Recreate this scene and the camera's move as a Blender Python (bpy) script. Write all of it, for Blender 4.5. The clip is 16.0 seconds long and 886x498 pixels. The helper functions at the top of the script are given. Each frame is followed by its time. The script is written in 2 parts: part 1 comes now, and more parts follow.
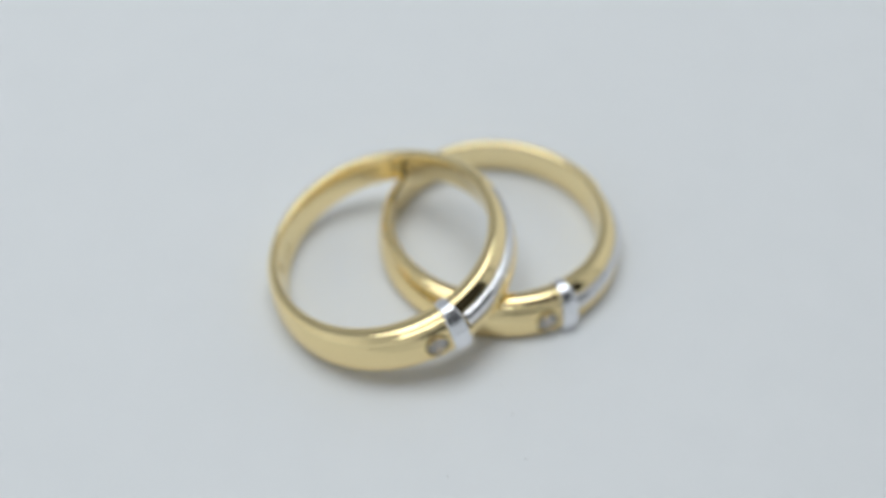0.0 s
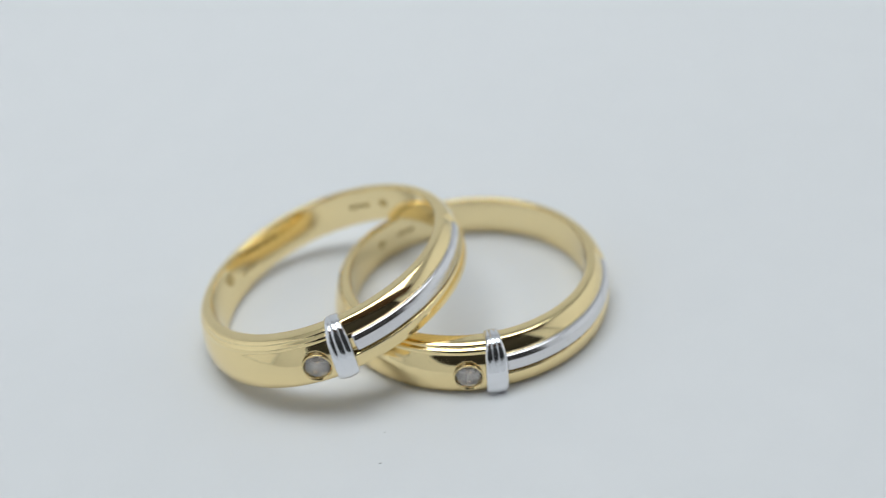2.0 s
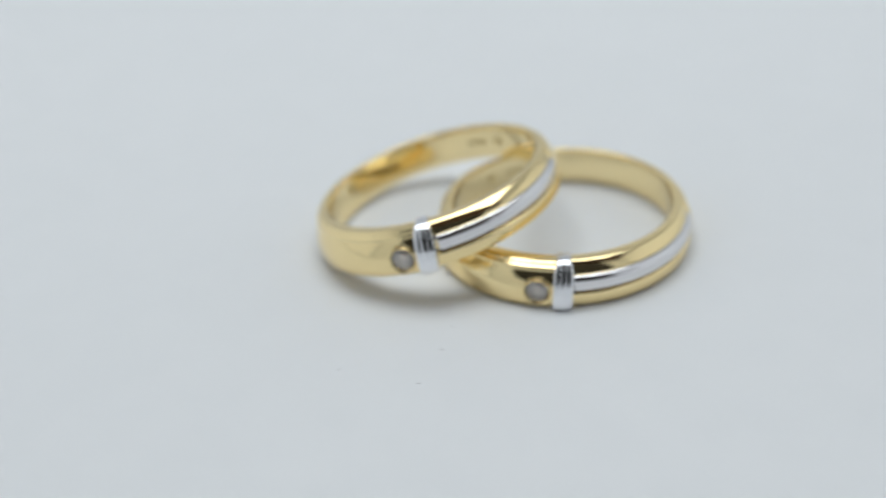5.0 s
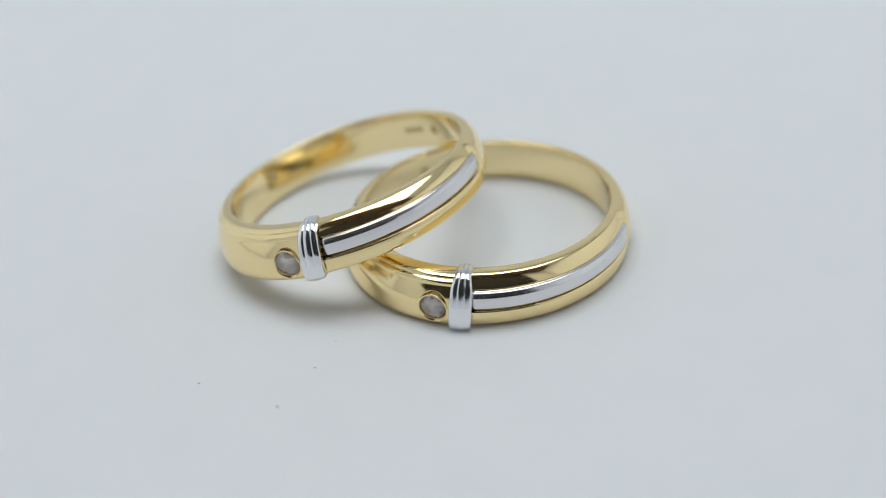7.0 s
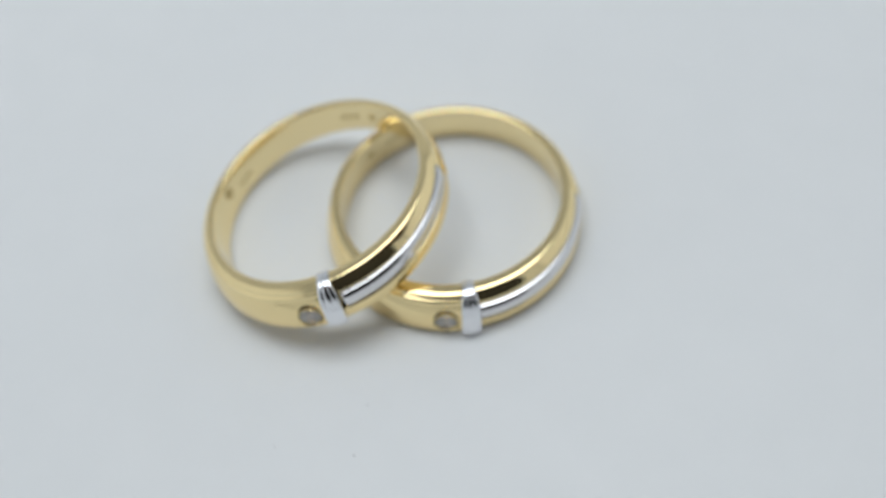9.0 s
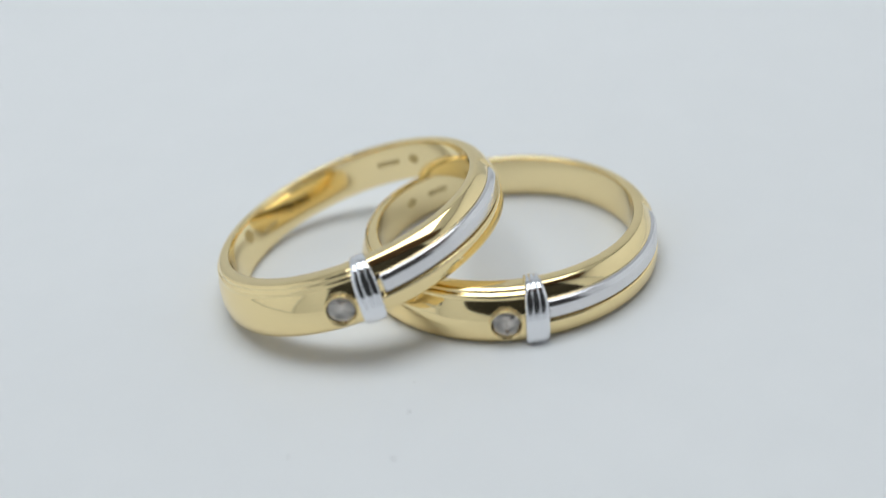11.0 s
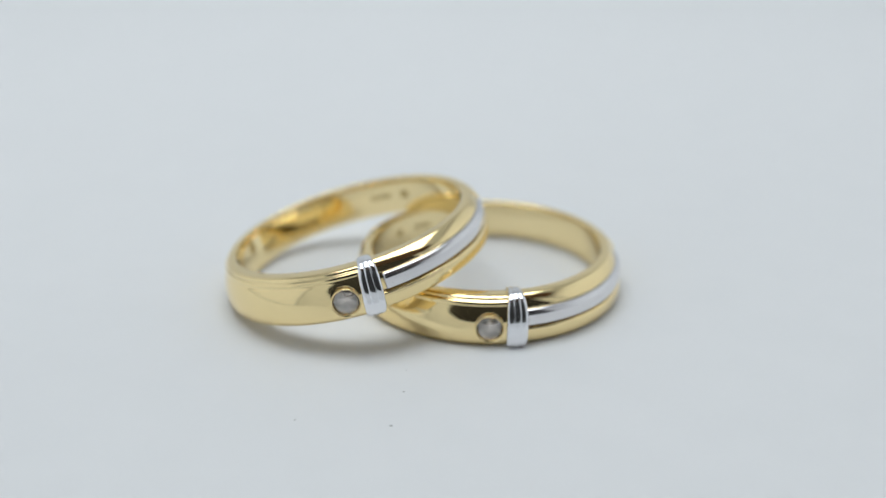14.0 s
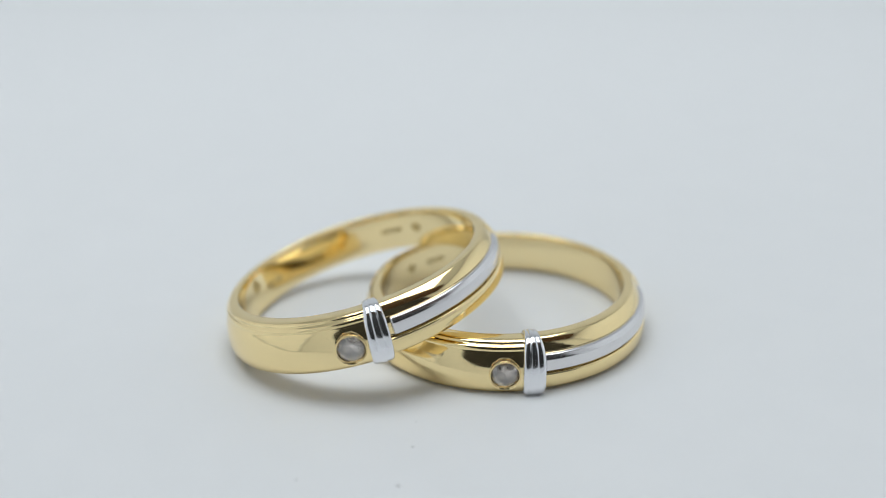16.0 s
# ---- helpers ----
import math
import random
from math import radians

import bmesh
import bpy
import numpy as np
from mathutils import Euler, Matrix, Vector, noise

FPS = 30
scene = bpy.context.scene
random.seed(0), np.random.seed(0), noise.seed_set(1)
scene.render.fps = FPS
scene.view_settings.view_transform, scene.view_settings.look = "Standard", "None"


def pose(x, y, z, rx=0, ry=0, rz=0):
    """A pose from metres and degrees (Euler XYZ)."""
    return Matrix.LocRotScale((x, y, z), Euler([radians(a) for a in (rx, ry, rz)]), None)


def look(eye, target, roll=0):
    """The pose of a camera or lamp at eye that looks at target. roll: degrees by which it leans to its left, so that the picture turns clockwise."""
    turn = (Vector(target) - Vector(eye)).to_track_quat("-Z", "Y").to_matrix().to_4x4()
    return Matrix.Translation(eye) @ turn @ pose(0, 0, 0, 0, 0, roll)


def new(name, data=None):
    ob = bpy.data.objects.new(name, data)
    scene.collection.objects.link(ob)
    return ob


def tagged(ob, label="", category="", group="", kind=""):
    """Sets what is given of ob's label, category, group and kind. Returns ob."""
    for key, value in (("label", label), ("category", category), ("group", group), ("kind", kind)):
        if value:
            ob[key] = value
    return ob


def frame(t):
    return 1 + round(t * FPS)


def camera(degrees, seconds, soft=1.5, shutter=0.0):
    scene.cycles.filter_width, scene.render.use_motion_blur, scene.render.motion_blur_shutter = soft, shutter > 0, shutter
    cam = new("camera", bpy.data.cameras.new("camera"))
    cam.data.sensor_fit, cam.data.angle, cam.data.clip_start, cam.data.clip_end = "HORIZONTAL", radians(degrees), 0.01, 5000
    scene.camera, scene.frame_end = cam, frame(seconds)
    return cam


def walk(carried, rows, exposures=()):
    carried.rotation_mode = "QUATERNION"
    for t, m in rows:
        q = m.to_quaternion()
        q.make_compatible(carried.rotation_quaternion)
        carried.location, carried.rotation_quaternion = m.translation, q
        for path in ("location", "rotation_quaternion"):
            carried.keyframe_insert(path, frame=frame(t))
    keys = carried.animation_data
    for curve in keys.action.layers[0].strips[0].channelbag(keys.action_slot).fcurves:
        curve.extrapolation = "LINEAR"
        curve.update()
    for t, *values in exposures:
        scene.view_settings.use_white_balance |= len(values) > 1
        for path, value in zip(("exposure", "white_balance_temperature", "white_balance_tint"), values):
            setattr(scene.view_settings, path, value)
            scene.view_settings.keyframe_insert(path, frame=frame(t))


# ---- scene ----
# ---------------------------------------------------------------- camera
cam = camera(46.00, 16.0, soft=0.9, shutter=0.4)
cam.data.dof.use_dof = True
cam.data.dof.focus_distance = 0.0692
cam.data.dof.aperture_fstop = 17.0
ROWS = [
    (0.0, pose(-0.03629, -0.05251, 0.06835, 42.446, -0.063, -30.414)),
    (0.1, pose(-0.03429, -0.05460, 0.06739, 42.576, 0.477, -29.515)),
    (0.2, pose(-0.03234, -0.05668, 0.06644, 42.406, 1.528, -28.138)),
    (0.3, pose(-0.03049, -0.05876, 0.06552, 42.546, 2.635, -26.711)),
    (0.4, pose(-0.02878, -0.06084, 0.06464, 44.109, 3.494, -25.513)),
    (0.5, pose(-0.02727, -0.06292, 0.06380, 45.427, 4.119, -24.547)),
    (0.6, pose(-0.02597, -0.06497, 0.06301, 48.079, 3.089, -25.462)),
    (0.7, pose(-0.02477, -0.06684, 0.06221, 49.207, 2.832, -25.666)),
    (0.8, pose(-0.02355, -0.06839, 0.06133, 50.024, 3.354, -25.003)),
    (0.9, pose(-0.02216, -0.06943, 0.06031, 50.627, 4.652, -23.397)),
    (1.0, pose(-0.02046, -0.06982, 0.05906, 50.654, 6.531, -21.056)),
    (1.1, pose(-0.01838, -0.06982, 0.05756, 51.435, 7.473, -19.881)),
    (1.2, pose(-0.01606, -0.06979, 0.05588, 52.236, 7.976, -19.173)),
    (1.3, pose(-0.01372, -0.06973, 0.05416, 52.686, 8.355, -18.416)),
    (1.4, pose(-0.01154, -0.06960, 0.05252, 52.182, 8.068, -18.179)),
    (1.5, pose(-0.00974, -0.06939, 0.05107, 52.597, 7.956, -17.173)),
    (1.6, pose(-0.00847, -0.06884, 0.04992, 54.907, 8.526, -14.536)),
    (1.7, pose(-0.00766, -0.06790, 0.04906, 55.467, 8.367, -12.419)),
    (1.8, pose(-0.00721, -0.06686, 0.04847, 56.289, 7.704, -10.760)),
    (1.9, pose(-0.00700, -0.06602, 0.04814, 56.449, 6.485, -9.987)),
    (2.0, pose(-0.00691, -0.06568, 0.04803, 56.512, 5.955, -8.440)),
    (2.1, pose(-0.00685, -0.06643, 0.04804, 56.883, 5.826, -6.761)),
    (2.2, pose(-0.00681, -0.06823, 0.04808, 56.007, 7.040, -3.539)),
    (2.3, pose(-0.00678, -0.07037, 0.04817, 55.988, 7.620, -1.743)),
    (2.4, pose(-0.00676, -0.07217, 0.04834, 58.265, 7.779, -0.992)),
    (2.5, pose(-0.00675, -0.07292, 0.04861, 58.196, 7.824, -0.942)),
    (2.6, pose(-0.00675, -0.07292, 0.04898, 57.626, 8.034, -0.812)),
    (2.8, pose(-0.00676, -0.07289, 0.04980, 57.257, 8.671, -0.240)),
    (3.0, pose(-0.00677, -0.07278, 0.05020, 57.820, 8.450, -1.266)),
    (3.2, pose(-0.00519, -0.07251, 0.04966, 59.396, 9.757, -0.467)),
    (3.3, pose(-0.00386, -0.07235, 0.04921, 59.675, 10.385, -0.173)),
    (3.5, pose(-0.00228, -0.07218, 0.04867, 59.286, 10.816, -0.270)),
    (3.7, pose(-0.00424, -0.07307, 0.04880, 59.298, 9.137, -0.881)),
    (3.8, pose(-0.00589, -0.07396, 0.04891, 58.452, 8.160, -0.468)),
    (4.0, pose(-0.00785, -0.07596, 0.04904, 58.473, 6.943, 0.853)),
    (4.2, pose(-0.00694, -0.07747, 0.04902, 59.149, 6.402, 1.032)),
    (4.3, pose(-0.00609, -0.07795, 0.04899, 59.034, 6.184, 0.904)),
    (4.5, pose(-0.00452, -0.07835, 0.04880, 58.775, 6.607, 2.500)),
    (4.7, pose(-0.00373, -0.07823, 0.04759, 59.579, 6.292, 4.293)),
    (4.8, pose(-0.00314, -0.07793, 0.04656, 59.963, 5.644, 4.638)),
    (5.0, pose(-0.00008, -0.07640, 0.04460, 59.066, 4.354, 4.923)),
    (5.1, pose(0.00267, -0.07486, 0.04398, 59.741, 4.752, 6.352)),
    (5.2, pose(0.00503, -0.07324, 0.04362, 59.181, 3.944, 5.488)),
    (7.3, pose(0.01661, -0.06387, 0.04176, 57.605, 6.517, 12.297)),
    (7.4, pose(0.01934, -0.06305, 0.04191, 57.138, 7.908, 12.070)),
    (7.5, pose(0.02125, -0.06195, 0.04296, 53.729, 9.998, 12.143)),
    (7.6, pose(0.02015, -0.06051, 0.04587, 50.785, 10.873, 11.530)),
    (7.7, pose(0.01742, -0.05892, 0.05038, 49.078, 10.465, 9.892)),
    (7.8, pose(0.01390, -0.05746, 0.05555, 45.537, 10.586, 9.228)),
    (7.9, pose(0.01045, -0.05639, 0.06047, 40.889, 9.093, 7.170)),
    (8.0, pose(0.00791, -0.05597, 0.06420, 40.604, 7.969, 5.711)),
    (8.1, pose(0.00655, -0.05615, 0.06649, 39.267, 7.259, 4.512)),
    (8.2, pose(0.00588, -0.05658, 0.06787, 38.045, 7.197, 3.828)),
    (8.3, pose(0.00558, -0.05709, 0.06857, 36.961, 6.517, 2.602)),
    (8.4, pose(0.00536, -0.05752, 0.06884, 36.491, 5.739, 1.219)),
    (8.5, pose(0.00492, -0.05770, 0.06891, 37.082, 5.658, 0.198)),
    (8.6, pose(0.00404, -0.05747, 0.06899, 38.684, 5.837, -0.804)),
    (8.7, pose(0.00282, -0.05687, 0.06908, 38.646, 6.021, -1.991)),
    (8.8, pose(0.00141, -0.05599, 0.06918, 37.805, 5.761, -3.705)),
    (8.9, pose(0.00000, -0.05496, 0.06926, 36.772, 5.508, -5.518)),
    (9.0, pose(-0.00124, -0.05389, 0.06929, 35.881, 5.367, -7.295)),
    (9.1, pose(-0.00220, -0.05295, 0.06841, 36.287, 5.839, -8.604)),
    (9.2, pose(-0.00296, -0.05253, 0.06648, 36.474, 6.660, -8.818)),
    (11.3, pose(-0.00836, -0.06568, 0.03729, 63.398, 5.951, -7.168)),
    (11.4, pose(-0.00832, -0.06541, 0.03741, 63.978, 5.227, -7.853)),
    (11.5, pose(-0.00829, -0.06513, 0.03753, 64.070, 4.785, -7.758)),
    (11.7, pose(-0.00867, -0.06521, 0.03724, 65.352, 4.077, -7.943)),
    (11.8, pose(-0.00912, -0.06541, 0.03695, 66.045, 3.728, -8.286)),
    (12.0, pose(-0.01050, -0.06643, 0.03637, 67.201, 2.634, -9.740)),
    (12.2, pose(-0.01233, -0.06875, 0.03604, 68.027, 1.399, -10.779)),
    (12.3, pose(-0.01323, -0.07023, 0.03596, 68.526, 1.013, -10.659)),
    (12.5, pose(-0.01456, -0.07302, 0.03584, 67.297, 0.617, -10.006)),
    (13.0, pose(-0.01526, -0.07551, 0.03555, 66.693, 0.343, -9.376)),
    (13.5, pose(-0.01544, -0.07543, 0.03585, 66.542, 0.205, -9.338)),
    (14.0, pose(-0.01542, -0.07535, 0.03553, 66.878, 0.387, -9.176)),
    (14.5, pose(-0.01602, -0.07436, 0.03565, 66.908, 0.396, -9.364)),
    (15.0, pose(-0.01491, -0.07242, 0.03576, 67.022, 0.956, -8.791)),
    (15.5, pose(-0.01435, -0.07145, 0.03585, 66.978, 1.105, -8.432)),
    (16.0, pose(-0.01352, -0.07061, 0.03567, 67.444, 1.587, -8.026)),
]
walk(cam, ROWS, exposures=((0.0, -0.12), (0.7, -0.10), (1.5, -0.06), (3.0, -0.03), (5.2, -0.06), (7.3, -0.10), (8.3, -0.15), (9.2, -0.13), (11.3, 0.01), (12.0, 0.03), (13.0, -0.02), (16.0, -0.01)))

# ---------------------------------------------------------------- light
world = bpy.data.worlds.new("world")
scene.world = world
world.use_nodes = True
world.node_tree.nodes["Background"].inputs["Color"].default_value = (0.80, 0.88, 1.0, 1)
world.node_tree.nodes["Background"].inputs["Strength"].default_value = 0.05


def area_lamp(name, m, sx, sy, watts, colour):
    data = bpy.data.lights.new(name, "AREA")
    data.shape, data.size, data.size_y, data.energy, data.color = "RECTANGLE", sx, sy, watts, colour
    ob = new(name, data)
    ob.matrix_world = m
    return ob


area_lamp("ceiling_panel_light", look((-0.01, 0.068, 0.405), (-0.01, 0.0679, 0.0)), 0.36, 0.22, 1.02, (0.90, 0.96, 1.0))
# side fill: no such lamps seen, added to soften shadows under the rings
area_lamp("left_fill_light", look((-0.314, 0.12, 0.205), (0.0, 0.12, 0.205)), 0.54, 0.39, 0.13, (0.90, 0.96, 1.0))
area_lamp("right_fill_light", look((0.314, 0.12, 0.205), (0.0, 0.12, 0.205)), 0.54, 0.39, 0.13, (0.90, 0.96, 1.0))


# ---------------------------------------------------------------- materials
def shader(name, colour, rough, metal=0.0):
    m = bpy.data.materials.new(name)
    m.use_nodes = True
    b = m.node_tree.nodes["Principled BSDF"]
    b.inputs["Base Color"].default_value = (*colour, 1)
    b.inputs["Roughness"].default_value = rough
    b.inputs["Metallic"].default_value = metal
    return m, m.node_tree, b


def noise_into(tree, scale, detail, lo, hi, socket):
    """Object-space noise, remapped to lo..hi, into a socket."""
    tc = tree.nodes.new("ShaderNodeTexCoord")
    nz = tree.nodes.new("ShaderNodeTexNoise")
    nz.inputs["Scale"].default_value = scale
    nz.inputs["Detail"].default_value = detail
    mr = tree.nodes.new("ShaderNodeMapRange")
    mr.inputs["To Min"].default_value = lo
    mr.inputs["To Max"].default_value = hi
    tree.links.new(tc.outputs["Object"], nz.inputs["Vector"])
    tree.links.new(nz.outputs["Fac"], mr.inputs["Value"])
    tree.links.new(mr.outputs["Result"], socket)
    return nz


def bumped(tree, b, scale, distance, strength, detail=4.0):
    tc = tree.nodes.new("ShaderNodeTexCoord")
    nz = tree.nodes.new("ShaderNodeTexNoise")
    nz.inputs["Scale"].default_value = scale
    nz.inputs["Detail"].default_value = detail
    bp = tree.nodes.new("ShaderNodeBump")
    bp.inputs["Distance"].default_value = distance
    bp.inputs["Strength"].default_value = strength
    tree.links.new(tc.outputs["Object"], nz.inputs["Vector"])
    tree.links.new(nz.outputs["Fac"], bp.inputs["Height"])
    tree.links.new(bp.outputs["Normal"], b.inputs["Normal"])


def mottled(name, dark, light, rough, scale, detail, metal=0.0, bump=None):
    """A surface whose colour wanders between two tones at two scales."""
    m, tree, b = shader(name, light, rough, metal)
    tc = tree.nodes.new("ShaderNodeTexCoord")
    big, fine = tree.nodes.new("ShaderNodeTexNoise"), tree.nodes.new("ShaderNodeTexNoise")
    big.inputs["Scale"].default_value, fine.inputs["Scale"].default_value = scale, scale * 14
    big.inputs["Detail"].default_value = fine.inputs["Detail"].default_value = detail
    add = tree.nodes.new("ShaderNodeMath")
    add.operation = "MULTIPLY"
    mix = tree.nodes.new("ShaderNodeMix")
    mix.data_type = "RGBA"
    mix.inputs["A"].default_value, mix.inputs["B"].default_value = (*dark, 1), (*light, 1)
    for n in (big, fine):
        tree.links.new(tc.outputs["Object"], n.inputs["Vector"])
    tree.links.new(big.outputs["Fac"], add.inputs[0])
    tree.links.new(fine.outputs["Fac"], add.inputs[1])
    ramp = tree.nodes.new("ShaderNodeMapRange")
    ramp.inputs["From Min"].default_value, ramp.inputs["From Max"].default_value = 0.12, 0.40
    tree.links.new(add.outputs[0], ramp.inputs["Value"])
    tree.links.new(ramp.outputs["Result"], mix.inputs["Factor"])
    tree.links.new(mix.outputs["Result"], b.inputs["Base Color"])
    if bump:
        bumped(tree, b, *bump)
    return m


M_GOLD, tree, b = shader("polished_yellow_gold", (0.965, 0.778, 0.42), 0.06, 1.0)
noise_into(tree, 900, 5, 0.05, 0.12, b.inputs["Roughness"])
bumped(tree, b, 700, 0.00002, 0.10)
# inner face: same gold, colour lifted for the bounce light missing inside the rings
M_INSIDE, tree, b = shader("brushed_gold_lightened", (0.970, 0.81, 0.47), 0.1, 1.0)
noise_into(tree, 1500, 6, 0.05, 0.10, b.inputs["Roughness"])
bumped(tree, b, 1800, 0.00002, 0.05)
M_WHITE_GOLD, tree, b = shader("polished_white_gold", (0.88, 0.88, 0.90), 0.06, 1.0)
noise_into(tree, 1100, 5, 0.08, 0.18, b.inputs["Roughness"])
bumped(tree, b, 1300, 0.00003, 0.14)
M_SATIN, tree, b = shader("satin_white_gold", (0.79, 0.775, 0.78), 0.18, 1.0)
noise_into(tree, 1400, 6, 0.13, 0.22, b.inputs["Roughness"])
bumped(tree, b, 900, 0.00002, 0.06)
M_MARK = mottled("engraved_gold", (0.58, 0.46, 0.22), (0.76, 0.62, 0.33), 0.40, 900, 4, 1.0)
M_STONE, tree, b = shader("clear_diamond", (1.0, 0.90, 0.80), 0.02)
b.inputs["Transmission Weight"].default_value = 0.91
b.inputs["IOR"].default_value = 2.4
M_SHEET = mottled("white_card", (0.782, 0.79, 0.795), (0.80, 0.806, 0.81), 0.5, 14, 3, 0.0, (2500, 0.00003, 0.10))
M_WALL = mottled("white_bounce_cloth", (0.74, 0.75, 0.76), (0.80, 0.80, 0.80), 0.85, 3, 4, 0.0, (160, 0.0006, 0.3))
# dark and brown tones of the added panels that stand in for camera and hands
M_DARK = mottled("dark_stand_in", (0.010, 0.009, 0.008), (0.020, 0.017, 0.015), 0.9, 4, 4, 0.0, (160, 0.0006, 0.3))
M_BROWN = mottled("brown_stand_in", (0.085, 0.045, 0.026), (0.135, 0.075, 0.045), 0.9, 4, 4, 0.0, (160, 0.0006, 0.3))
M_SPECK = mottled("grey_lint", (0.34, 0.33, 0.32), (0.46, 0.44, 0.43), 0.9, 4000, 2)


# ---------------------------------------------------------------- mesh tools
def mesh_object(name, bm, material, smooth=True):
    bmesh.ops.recalc_face_normals(bm, faces=bm.faces)
    me = bpy.data.meshes.new(name)
    bm.to_mesh(me)
    bm.free()
    me.materials.append(material)
    for p in me.polygons:
        p.use_smooth = smooth
    return new(name, me)


def part(name, bm, material, parent, label="", smooth=True):
    ob = mesh_object(name, bm, material, smooth)
    ob.parent = parent
    return tagged(ob, label)


def slab(x0, x1, y0, y1, z0, z1, bevel=0.0):
    bm = bmesh.new()
    bmesh.ops.create_cube(bm, size=1.0)
    for v in bm.verts:
        v.co = ((x0 + x1) / 2 + v.co.x * (x1 - x0), (y0 + y1) / 2 + v.co.y * (y1 - y0), (z0 + z1) / 2 + v.co.z * (z1 - z0))
    if bevel:
        bmesh.ops.bevel(bm, geom=bm.edges[:], offset=bevel, segments=3, affect="EDGES", profile=0.5)
    return bm


def grid_mesh(points, close_u=False, close_v=False):
    """A sheet of quads through rows of points."""
    bm = bmesh.new()
    vs = [[bm.verts.new(p) for p in row] for row in points]
    nu, nv = len(vs), len(vs[0])
    for i in range(nu if close_u else nu - 1):
        for j in range(nv if close_v else nv - 1):
            a, c = (i + 1) % nu, (j + 1) % nv
            bm.faces.new((vs[i][j], vs[a][j], vs[a][c], vs[i][c]))
    return bm


def smoothstep(a, b, x):
    t = min(1.0, max(0.0, (x - a) / (b - a)))
    return t * t * (3 - 2 * t)


def spline(ctrl, steps, closed=False):
    """Centripetal-looking Catmull-Rom curve through control points (lightly tightened)."""
    n, out = len(ctrl), []
    for i in range(n if closed else n - 1):
        p = [ctrl[(i + k) % n] if closed else ctrl[min(max(i + k, 0), n - 1)] for k in (-1, 0, 1, 2)]
        for s in range(steps):
            t = s / steps
            q = []
            for a in range(len(p[0])):
                m1, m2 = 0.40 * (p[2][a] - p[0][a]), 0.40 * (p[3][a] - p[1][a])
                q.append((2 * t**3 - 3 * t**2 + 1) * p[1][a] + (t**3 - 2 * t**2 + t) * m1 + (-2 * t**3 + 3 * t**2) * p[2][a] + (t**3 - t**2) * m2)
            out.append(q)
    if not closed:
        out.append(list(ctrl[-1]))
    return out


# ---------------------------------------------------------------- the place
ground = mesh_object("table_surface", slab(-0.32, 0.32, -0.17, 0.40, -0.02, 0.0), M_SHEET, False)
tagged(ground, "smooth white card covering the table top", "table surface", kind="structure")
# unseen white enclosure, added to bounce light and show in the gold's reflections
for name, box, mat, words in (
    ("wall_left", (-0.34, -0.32, -0.19, 0.42, -0.02, 0.42), M_WALL, "plain white cloth side wall of an unseen added light box"),
    ("wall_right", (0.32, 0.34, -0.19, 0.42, -0.02, 0.42), M_WALL, "plain white cloth side wall of an unseen added light box"),
    ("wall_back", (-0.32, 0.32, 0.40, 0.42, -0.02, 0.42), M_WALL, "plain white cloth back wall of an unseen added light box"),
    ("wall_front", (-0.32, 0.32, -0.19, -0.17, -0.02, 0.42), M_WALL, "plain white cloth front wall of an unseen added light box"),
    ("ceiling", (-0.34, 0.34, -0.19, 0.42, 0.42, 0.44), M_WALL, "plain white cloth top of an unseen added light box"),
):
    tagged(mesh_object(name, slab(*box), mat, False), words, "wall", kind="structure")


def rounded_panel(x0, x1, y0, y1, radii, thick):
    """A flat panel in the xy plane with corners rounded by radii (left low, right low, right high, left high)."""
    bm = bmesh.new()
    outline = []
    for cx, cy, sx, sy, r, start in ((x0, y0, 1, 1, radii[0], 180), (x1, y0, -1, 1, radii[1], 270), (x1, y1, -1, -1, radii[2], 0), (x0, y1, 1, -1, radii[3], 90)):
        for k in range(13):
            a = math.radians(start + 90 * k / 12)
            outline.append((cx + sx * r + r * math.cos(a), cy + sy * r + r * math.sin(a), 0.0))
    low = [bm.verts.new(p) for p in outline]
    high = [bm.verts.new((p[0], p[1], thick)) for p in outline]
    bm.faces.new(low), bm.faces.new(high)
    for k in range(len(low)):
        n = (k + 1) % len(low)
        bm.faces.new((low[k], low[n], high[n], high[k]))
    return bm


# unseen dark panel, added so the gold reflects a camera before it
front_stand_in = mesh_object("camera_stand_in", rounded_panel(-0.175, 0.180, 0.050, 0.412, (0.13, 0.06, 0.004, 0.004), 0.004), M_DARK, False)
front_stand_in.matrix_world = Matrix(((1, 0, 0, 0), (0, 0, 1, -0.1695), (0, 1, 0, 0), (0, 0, 0, 1)))
tagged(front_stand_in, "unseen dark panel added to reflect in the gold like a camera", "wall", kind="structure")
# unseen brown panel overhead, added for the hands' reflection in the gold
roof_stand_in = mesh_object("hands_stand_in", rounded_panel(-0.250, 0.300, -0.165, -0.05, (0.004, 0.004, 0.05, 0.06), 0.004), M_BROWN, False)
roof_stand_in.matrix_world = Matrix.Translation((0, 0, 0.4155))
tagged(roof_stand_in, "unseen brown panel added to reflect in the gold like hands", "wall", kind="structure")

# ---------------------------------------------------------------- the rings
MM = 0.001
T_FRONT, T_BACK = 2.432, 1.199      # thickness of the band, in mm
H_FRONT, H_BACK = 1.690, 1.616      # half of its width
THETA_STONE, Z_STONE, R_STONE = -0.173, -0.336, 0.98
BAR_HALF = 0.068                  # half of the bar's angle

INNER = [(0.10, -0.97), (0.03, -0.85), (0.0, -0.5), (0.0, 0.0), (0.0, 0.5), (0.03, 0.85), (0.10, 0.97)]
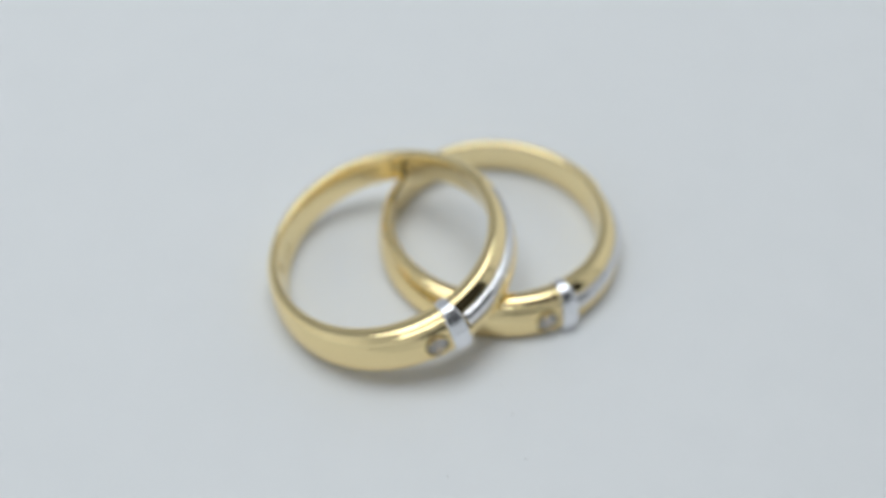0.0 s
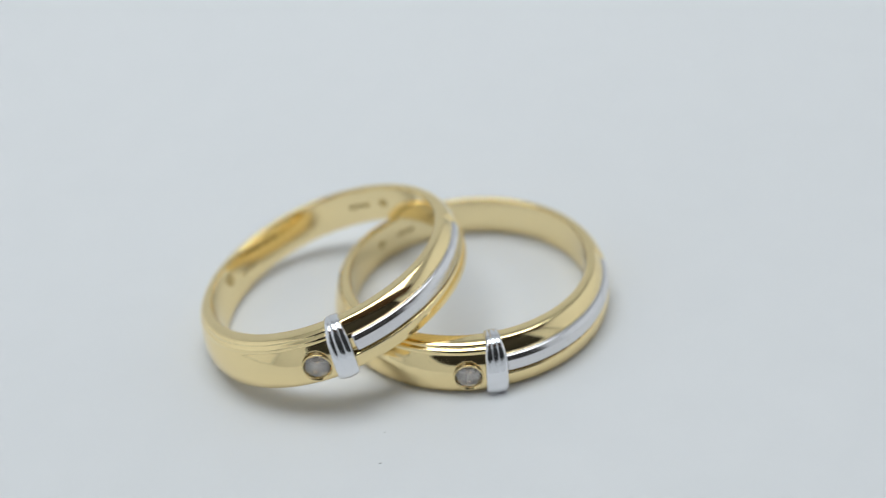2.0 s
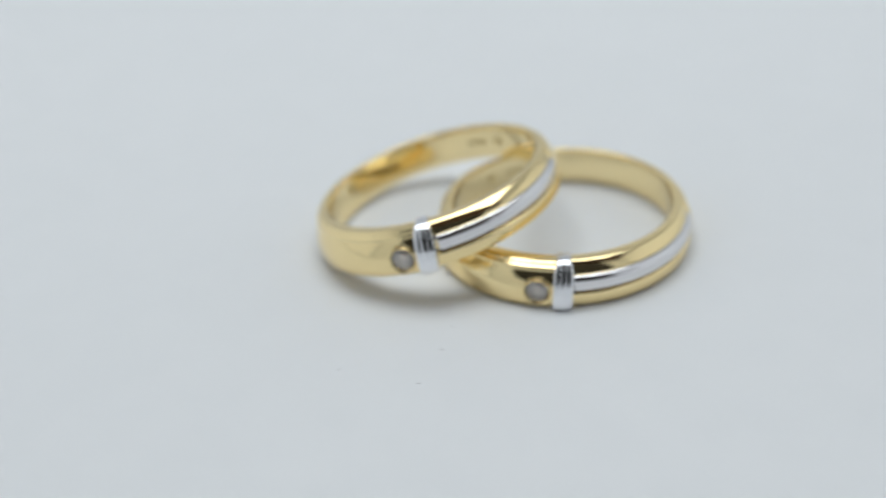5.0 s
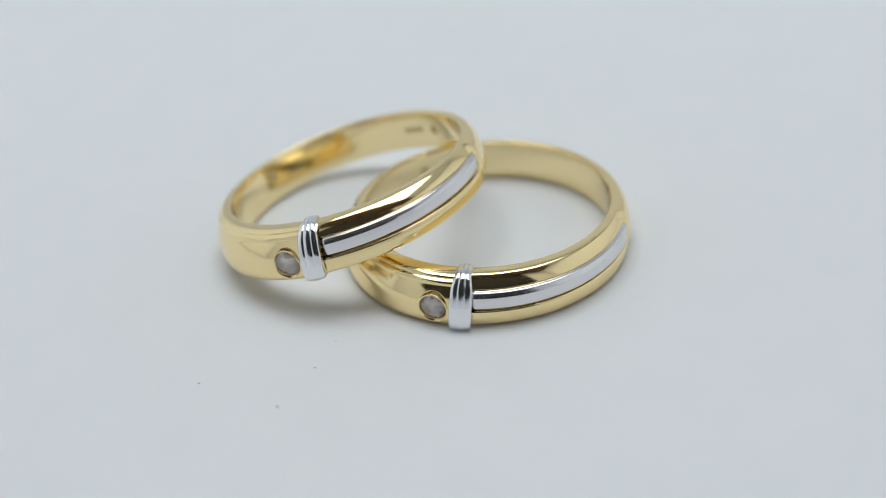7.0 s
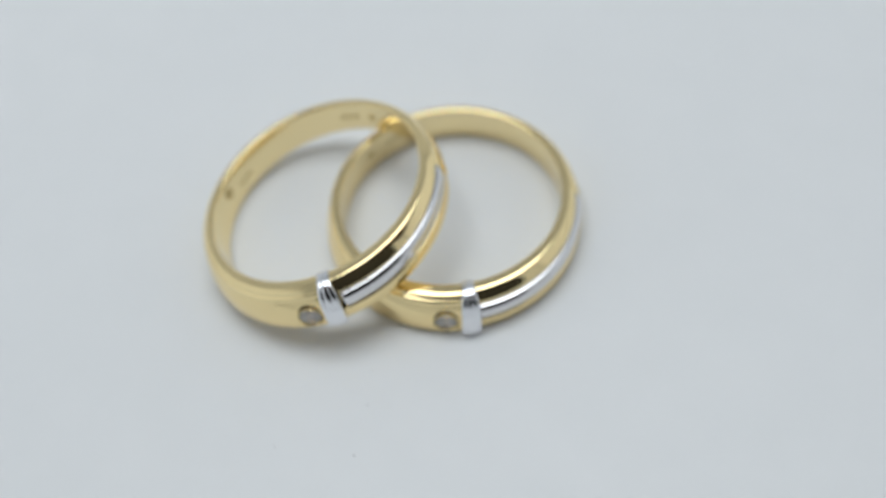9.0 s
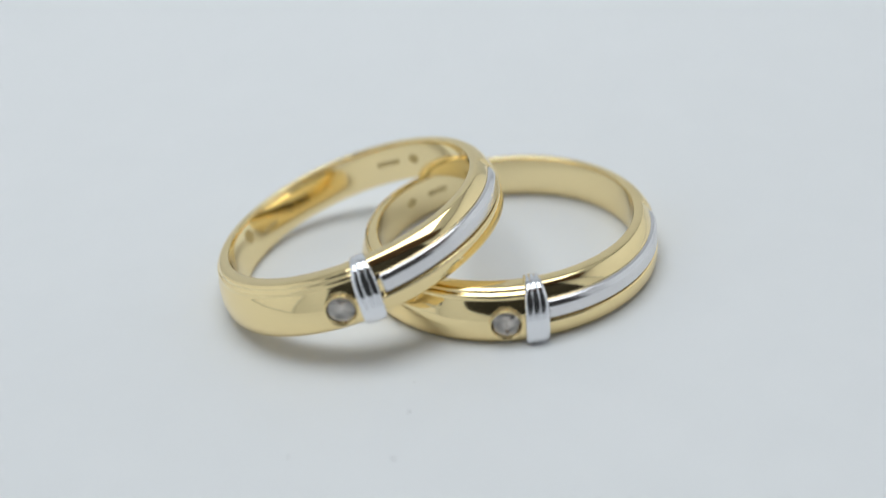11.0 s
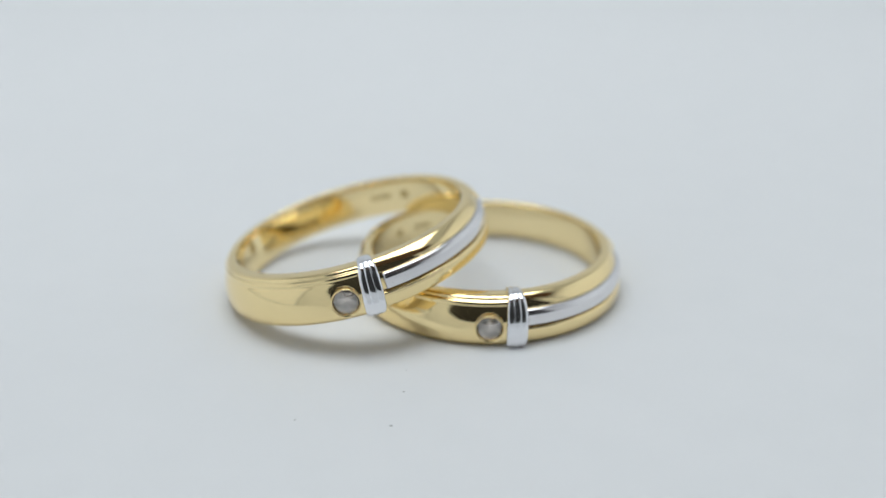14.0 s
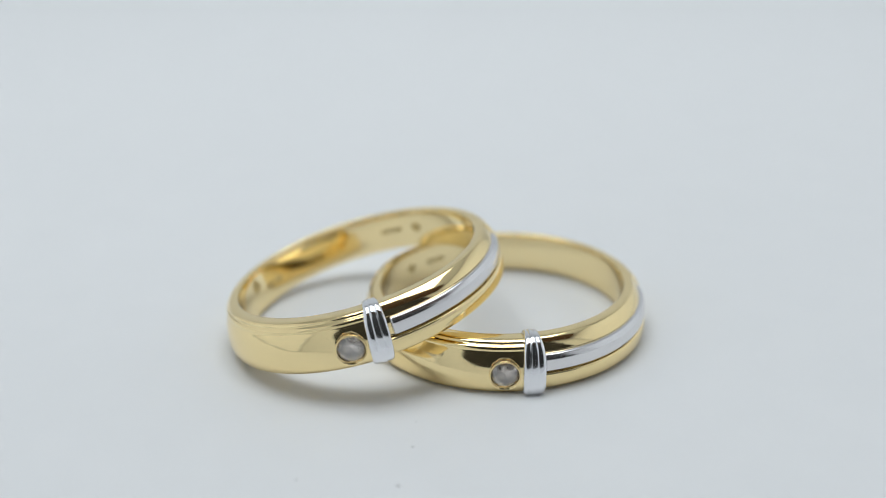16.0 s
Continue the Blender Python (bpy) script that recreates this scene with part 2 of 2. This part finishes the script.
# share of thickness and of half width, from the upper edge over the outside to the lower edge
PLAIN_SIDE = [(0.28, 1.00), (0.42, 0.985), (0.51, 0.935), (0.535, 0.885), (0.55, 0.85), (0.64, 0.80), (0.675, 0.72), (0.685, 0.67), (0.695, 0.63),
              (0.76, 0.50), (0.845, 0.30), (0.93, 0.04), (0.985, -0.24), (1.010, -0.46), (1.005, -0.69), (0.965, -0.87), (0.88, -0.965), (0.66, -0.995), (0.34, -1.00)]
STRIPE_SIDE = [(0.24, 1.00), (0.34, 0.995), (0.405, 0.972), (0.468, 0.91), (0.538, 0.825), (0.602, 0.735), (0.658, 0.64), (0.695, 0.56), (0.70, 0.525),
               (0.65, 0.50), (0.72, 0.32), (0.76, 0.06), (0.76, -0.225), (0.88, -0.250), (0.945, -0.295), (0.965, -0.48), (0.950, -0.70), (0.88, -0.91), (0.36, -1.00)]
BACK_SIDE = [(0.28, 1.00), (0.42, 0.985), (0.54, 0.94), (0.61, 0.89), (0.67, 0.84), (0.72, 0.78), (0.77, 0.70), (0.81, 0.63), (0.84, 0.56),
             (0.88, 0.46), (0.92, 0.32), (0.97, 0.05), (1.00, -0.22), (0.995, -0.45), (0.95, -0.66), (0.86, -0.83), (0.72, -0.94), (0.52, -0.99), (0.32, -1.00)]


def band_size(theta):
    k = (0.5 + 0.5 * math.cos(theta)) ** 2
    return T_BACK + (T_FRONT - T_BACK) * k, H_BACK + (H_FRONT - H_BACK) * k


def band_profile(theta):
    """Offsets from the inner radius and heights, in mm, of the band's section at an angle from the bar."""
    t, h = band_size(theta)
    side = PLAIN_SIDE if theta < 0 else STRIPE_SIDE
    w = 1.0 - (smoothstep(1.5, 2.2, -theta) if theta < 0 else smoothstep(1.40, 1.47, theta))
    outer = [(w * a[0] + (1 - w) * c[0], w * a[1] + (1 - w) * c[1]) for a, c in zip(side, BACK_SIDE)]
    ctrl = [(o, z * h) for o, z in INNER] + [(o * t, z * h) for o, z in outer]
    return spline(ctrl, 4, closed=True)


def on_ring(ri, off, z, theta):
    return ((ri + off) * math.cos(theta) * MM, (ri + off) * math.sin(theta) * MM, z * MM)


def ring_angles():
    out = [-math.pi + i * math.tau / 300 for i in range(300)]
    out = [a for a in out if not (-0.29 < a < 0.075)]
    out += [-0.28 + i * 0.0045 for i in range(52)] + [-0.045, -0.03, -0.015, -0.001, 0.001, 0.03, 0.06]
    return sorted(out)


def band_mesh(ri):
    rows = []
    for th in ring_angles():
        t, h = band_size(th)
        row = []
        for off, z in band_profile(th):
            arc = (th - THETA_STONE) * (ri + t)
            d = math.hypot(arc, z - Z_STONE)
            if off > 0.6 * t:      # seat drilled for the stone
                off -= 1.15 * (1 - smoothstep(R_STONE * 0.93, R_STONE * 1.03, d))
            row.append(on_ring(ri, off, z, th))
        rows.append(row)
    return grid_mesh(rows, True, True)


def inlay_mesh(ri, start):
    """A raised convex strip let into the channel on the striped side."""
    rows = []
    for i in range(110):
        th = start + i * (1.42 - start) / 109
        t, h = band_size(th)
        rise = 1.0 - smoothstep(1.36, 1.42, th)
        sec = [(0.64, 0.515), (0.735, 0.515), (0.800, 0.508), (0.838, 0.490), (0.865, 0.455), (0.905, 0.39), (0.932, 0.335), (0.942, 0.28), (0.948, 0.15), (0.950, 0.02), (0.950, -0.10),
               (0.925, -0.15), (0.76, -0.16)]
        row = [on_ring(ri, (o - 0.04 * (1 - rise)) * t, z * h, th) for o, z in spline(sec, 3)]
        rows.append(row)
    bm = grid_mesh(rows, False, True)
    bmesh.ops.holes_fill(bm, edges=[e for e in bm.edges if e.is_boundary], sides=0)
    return bm


def bar_mesh(ri):
    """A clip of three rounded ridges laid across the band."""
    t, h = band_size(0.0)
    path = [(0.03 * t, 0.80 * h), (0.04 * t, h - 0.02), (0.14 * t, h + 0.06), (0.34 * t, h + 0.09), (0.54 * t, 0.95 * h + 0.10), (0.72 * t, 0.76 * h + 0.15),
            (0.88 * t, 0.46 * h + 0.15), (t + 0.10, 0.08 * h), (t + 0.23, -0.23 * h), (t + 0.30, -0.47 * h), (t + 0.28, -0.72 * h), (t + 0.16, -0.90 * h),
            (0.90 * t, -h + 0.14), (0.36 * t, -h + 0.20), (0.08 * t, -h + 0.24), (0.03 * t, -0.80 * h)]
    line = spline(path, 5)
    rows = []
    across = 56
    for i in range(across + 1):
        u = -1 + 2 * i / across
        c = round(u * 1.5) / 1.5            # three ridges with fine grooves on a rounded bar
        lift = 0.20 * math.sqrt(1 - (0.93 * u) ** 2) - 0.07 + 0.075 * math.sqrt(max(0.0, 1 - ((u - c) / 0.345) ** 2))
        lift -= 0.30 * smoothstep(0.95, 1.0, abs(u))
        row = []
        for k, (o, z) in enumerate(line):
            p, q = line[max(k - 1, 0)], line[min(k + 1, len(line) - 1)]
            dx, dz = q[0] - p[0], q[1] - p[1]
            n = math.hypot(dx, dz) or 1.0
            taper = 1 - 0.16 * min(1.0, abs(z) / h) ** 6      # the bar narrows where it folds over the edges
            row.append(on_ring(ri, o - dz / n * lift, z + dx / n * lift, u * BAR_HALF * taper + 0.006 * z))
        rows.append(row)
    return grid_mesh(rows)


def stone_frame(ri):
    """The pose of the stone: its z axis points out of the band."""
    t, h = band_size(THETA_STONE)
    out = Vector((math.cos(THETA_STONE), math.sin(THETA_STONE), -0.06)).normalized()
    up = Vector((0, 0, 1))
    side = up.cross(out).normalized()
    up = out.cross(side)
    m = Matrix((side, up, out)).transposed().to_4x4()
    m.translation = Vector(on_ring(ri, t * 0.99, Z_STONE, THETA_STONE))
    return m


def stone_mesh(m):
    """A round brilliant: table, crown, girdle and pavilion."""
    bm = bmesh.new()
    R = R_STONE * 0.93 * MM

    def circle(r, z, n, turn=0.0):
        return [bm.verts.new(m @ Vector((r * R * math.cos(turn + i * math.tau / n), r * R * math.sin(turn + i * math.tau / n), z * R))) for i in range(n)]

    table = circle(0.56, 0.10, 8, math.pi / 8)
    star = circle(0.78, 0.02, 8)
    g1, g2 = circle(1.0, -0.16, 16), circle(1.0, -0.20, 16)
    low = circle(0.42, -0.70, 8, math.pi / 8)
    culet = bm.verts.new(m @ Vector((0, 0, -1.07 * R)))
    bm.faces.new(table)
    for i in range(8):
        j = (i + 1) % 8
        bm.faces.new((table[i], table[i - 1], star[i]))
        bm.faces.new((table[i], star[j], g1[2 * i + 1], star[i]))
        bm.faces.new((star[i], g1[2 * i], g1[2 * i + 1]))
        bm.faces.new((star[i], g1[2 * i - 1], g1[2 * i]))
        bm.faces.new((g2[2 * i], g2[2 * i + 1], low[i]))
        bm.faces.new((g2[2 * i + 1], g2[(2 * i + 2) % 16], low[i]))
        bm.faces.new((low[i], low[i - 1], g2[2 * i]))
        bm.faces.new((low[i], low[i - 1], culet))
    for i in range(16):
        j = (i + 1) % 16
        bm.faces.new((g1[i], g1[j], g2[j], g2[i]))
    return bm


def bezel_mesh(m, ri):
    """The thin rolled lip of gold round the stone, following the curve of the band."""
    rows = []
    for i in range(64):
        a = i * math.tau / 64
        row = []
        for k in range(10):
            c = k * math.tau / 10
            rr = (R_STONE + 0.015 + 0.045 * math.cos(c)) * MM
            x, y = rr * math.cos(a), rr * math.sin(a)
            sag = x * x / (2 * 10.8 * MM) + y * y / (2 * 3.0 * MM)
            row.append(m @ Vector((x, y, 0.040 * MM * math.sin(c) - sag)))
        rows.append(row)
    return grid_mesh(rows, True, True)


def mark_mesh(ri, theta, width, height, z):
    """A worn row of five small stamped blocks on the inner face."""
    bm = bmesh.new()
    for k in range(5):
        mid, tall = theta + (k - 2) * width / 5 / ri, height * (0.86, 1.0, 0.78, 0.95, 0.84)[k]
        a, c = mid - 0.36 * width / 5 / ri, mid + 0.36 * width / 5 / ri
        front = [on_ring(ri, -0.014, zz, th) for th, zz in ((a, z - tall / 2), (c, z - tall / 2), (c, z + tall / 2), (a, z + tall / 2))]
        back = [(p[0] * 1.004, p[1] * 1.004, p[2]) for p in front]
        f, r = [bm.verts.new(p) for p in front], [bm.verts.new(p) for p in back]
        bm.faces.new(f)
        for n in range(4):
            bm.faces.new((f[n], f[(n + 1) % 4], r[(n + 1) % 4], r[n]))
    return bm


def oval_mark_mesh(ri, theta, width, height, z):
    """A stamped oval: a rolled rim round a small boss."""
    bm = bmesh.new()
    rings = [[bm.verts.new(on_ring(ri, off, z + s * height / 2 * math.sin(a), theta + s * width / 2 / ri * math.cos(a))) for a in [i * math.tau / 28 for i in range(28)]]
             for s, off in ((1.0, 0.02), (0.95, -0.030), (0.82, -0.036), (0.72, -0.012), (0.42, -0.014), (0.30, -0.032))]
    for r, q in zip(rings, rings[1:]):
        for i in range(28):
            bm.faces.new((r[i], r[(i + 1) % 28], q[(i + 1) % 28], q[i]))
    bm.faces.new(rings[-1])
    return bm


def wedding_ring(ri, m, words, marks, inlay_start):
    ring = new("wedding_ring")
    ring.empty_display_size = 0.005
    band = part("band", band_mesh(ri), M_GOLD, ring, "polished yellow gold band with stepped rim")
    band.data.materials.append(M_INSIDE)
    for p in band.data.polygons:
        if all(math.hypot(*band.data.vertices[i].co.xy) < (ri + 0.06) * MM for i in p.vertices):
            p.material_index = 1
    part("inlay", inlay_mesh(ri, inlay_start), M_SATIN, ring, "raised white gold stripe")
    part("bar", bar_mesh(ri), M_WHITE_GOLD, ring, "ridged white gold bar")
    f = stone_frame(ri)
    bezel = part("bezel", bezel_mesh(f, ri), M_GOLD, ring)
    part("diamond", stone_mesh(f), M_STONE, bezel, "small clear round brilliant diamond", smooth=False)
    for kind, theta, w, hgt, z in marks:
        part("hallmark", (oval_mark_mesh if kind == "oval" else mark_mesh)(ri, theta, w, hgt, z), M_MARK, ring, "worn stamped mark")
    ring.matrix_world = m
    return tagged(ring, words, "ring", "pair of wedding rings")


MARKS_LEANING = (("bar", 2.75, 1.9, 0.45, 0.1), ("oval", 2.50, 0.85, 0.8, 0.1), ("oval", -2.04, 1.1, 1.15, 0.50), ("bar", -2.30, 1.8, 0.40, -0.2))
MARKS_FLAT = (("oval", -2.39, 0.85, 0.8, 0.15), ("bar", -2.68, 1.7, 0.45, 0.15))
wedding_ring(9.0, pose(0, 0, 0.00171, 0, 0, -90), "gold wedding ring with small diamond, lying flat on white card", MARKS_FLAT, 0.072)
wedding_ring(9.001, pose(-0.01046, 0.00080, 0.00394, 13.37, -3.96, -88.11), "gold wedding ring with small diamond, leaning on another ring", MARKS_LEANING, 0.094)


# ---------------------------------------------------------------- lint on the card
def lint(x, y, size, turn):
    """A bent fleck of dust."""
    rows = []
    for i in range(6):
        s = i / 5 - 0.5
        w = 0.16 * size * (1 - (2 * s) ** 2 * 0.8)
        cx, cz = s * size, 0.05 * size + 0.12 * size * math.cos(2.4 * s)
        rows.append([Vector((cx, w * math.cos(a) + 0.2 * size * s * s, cz + w * math.sin(a))) * MM for a in [k * math.tau / 6 for k in range(6)]])
    ob = mesh_object("lint", grid_mesh(rows, False, True), M_SPECK)
    low = min(v.co.z for v in ob.data.vertices)
    ob.matrix_world = pose(x * MM, y * MM, -low, 0, 0, turn)
    return tagged(ob, "tiny grey fleck of lint lying on white card", "lint", "flecks of lint")


for x, y, size, turn in ((-8.18, -13.53, 0.13, 20), (-8.75, -16.34, 0.20, -5), (-10.02, -20.22, 0.24, 4), (-15.88, -18.54, 0.20, 35)):
    lint(x, y, size, turn)
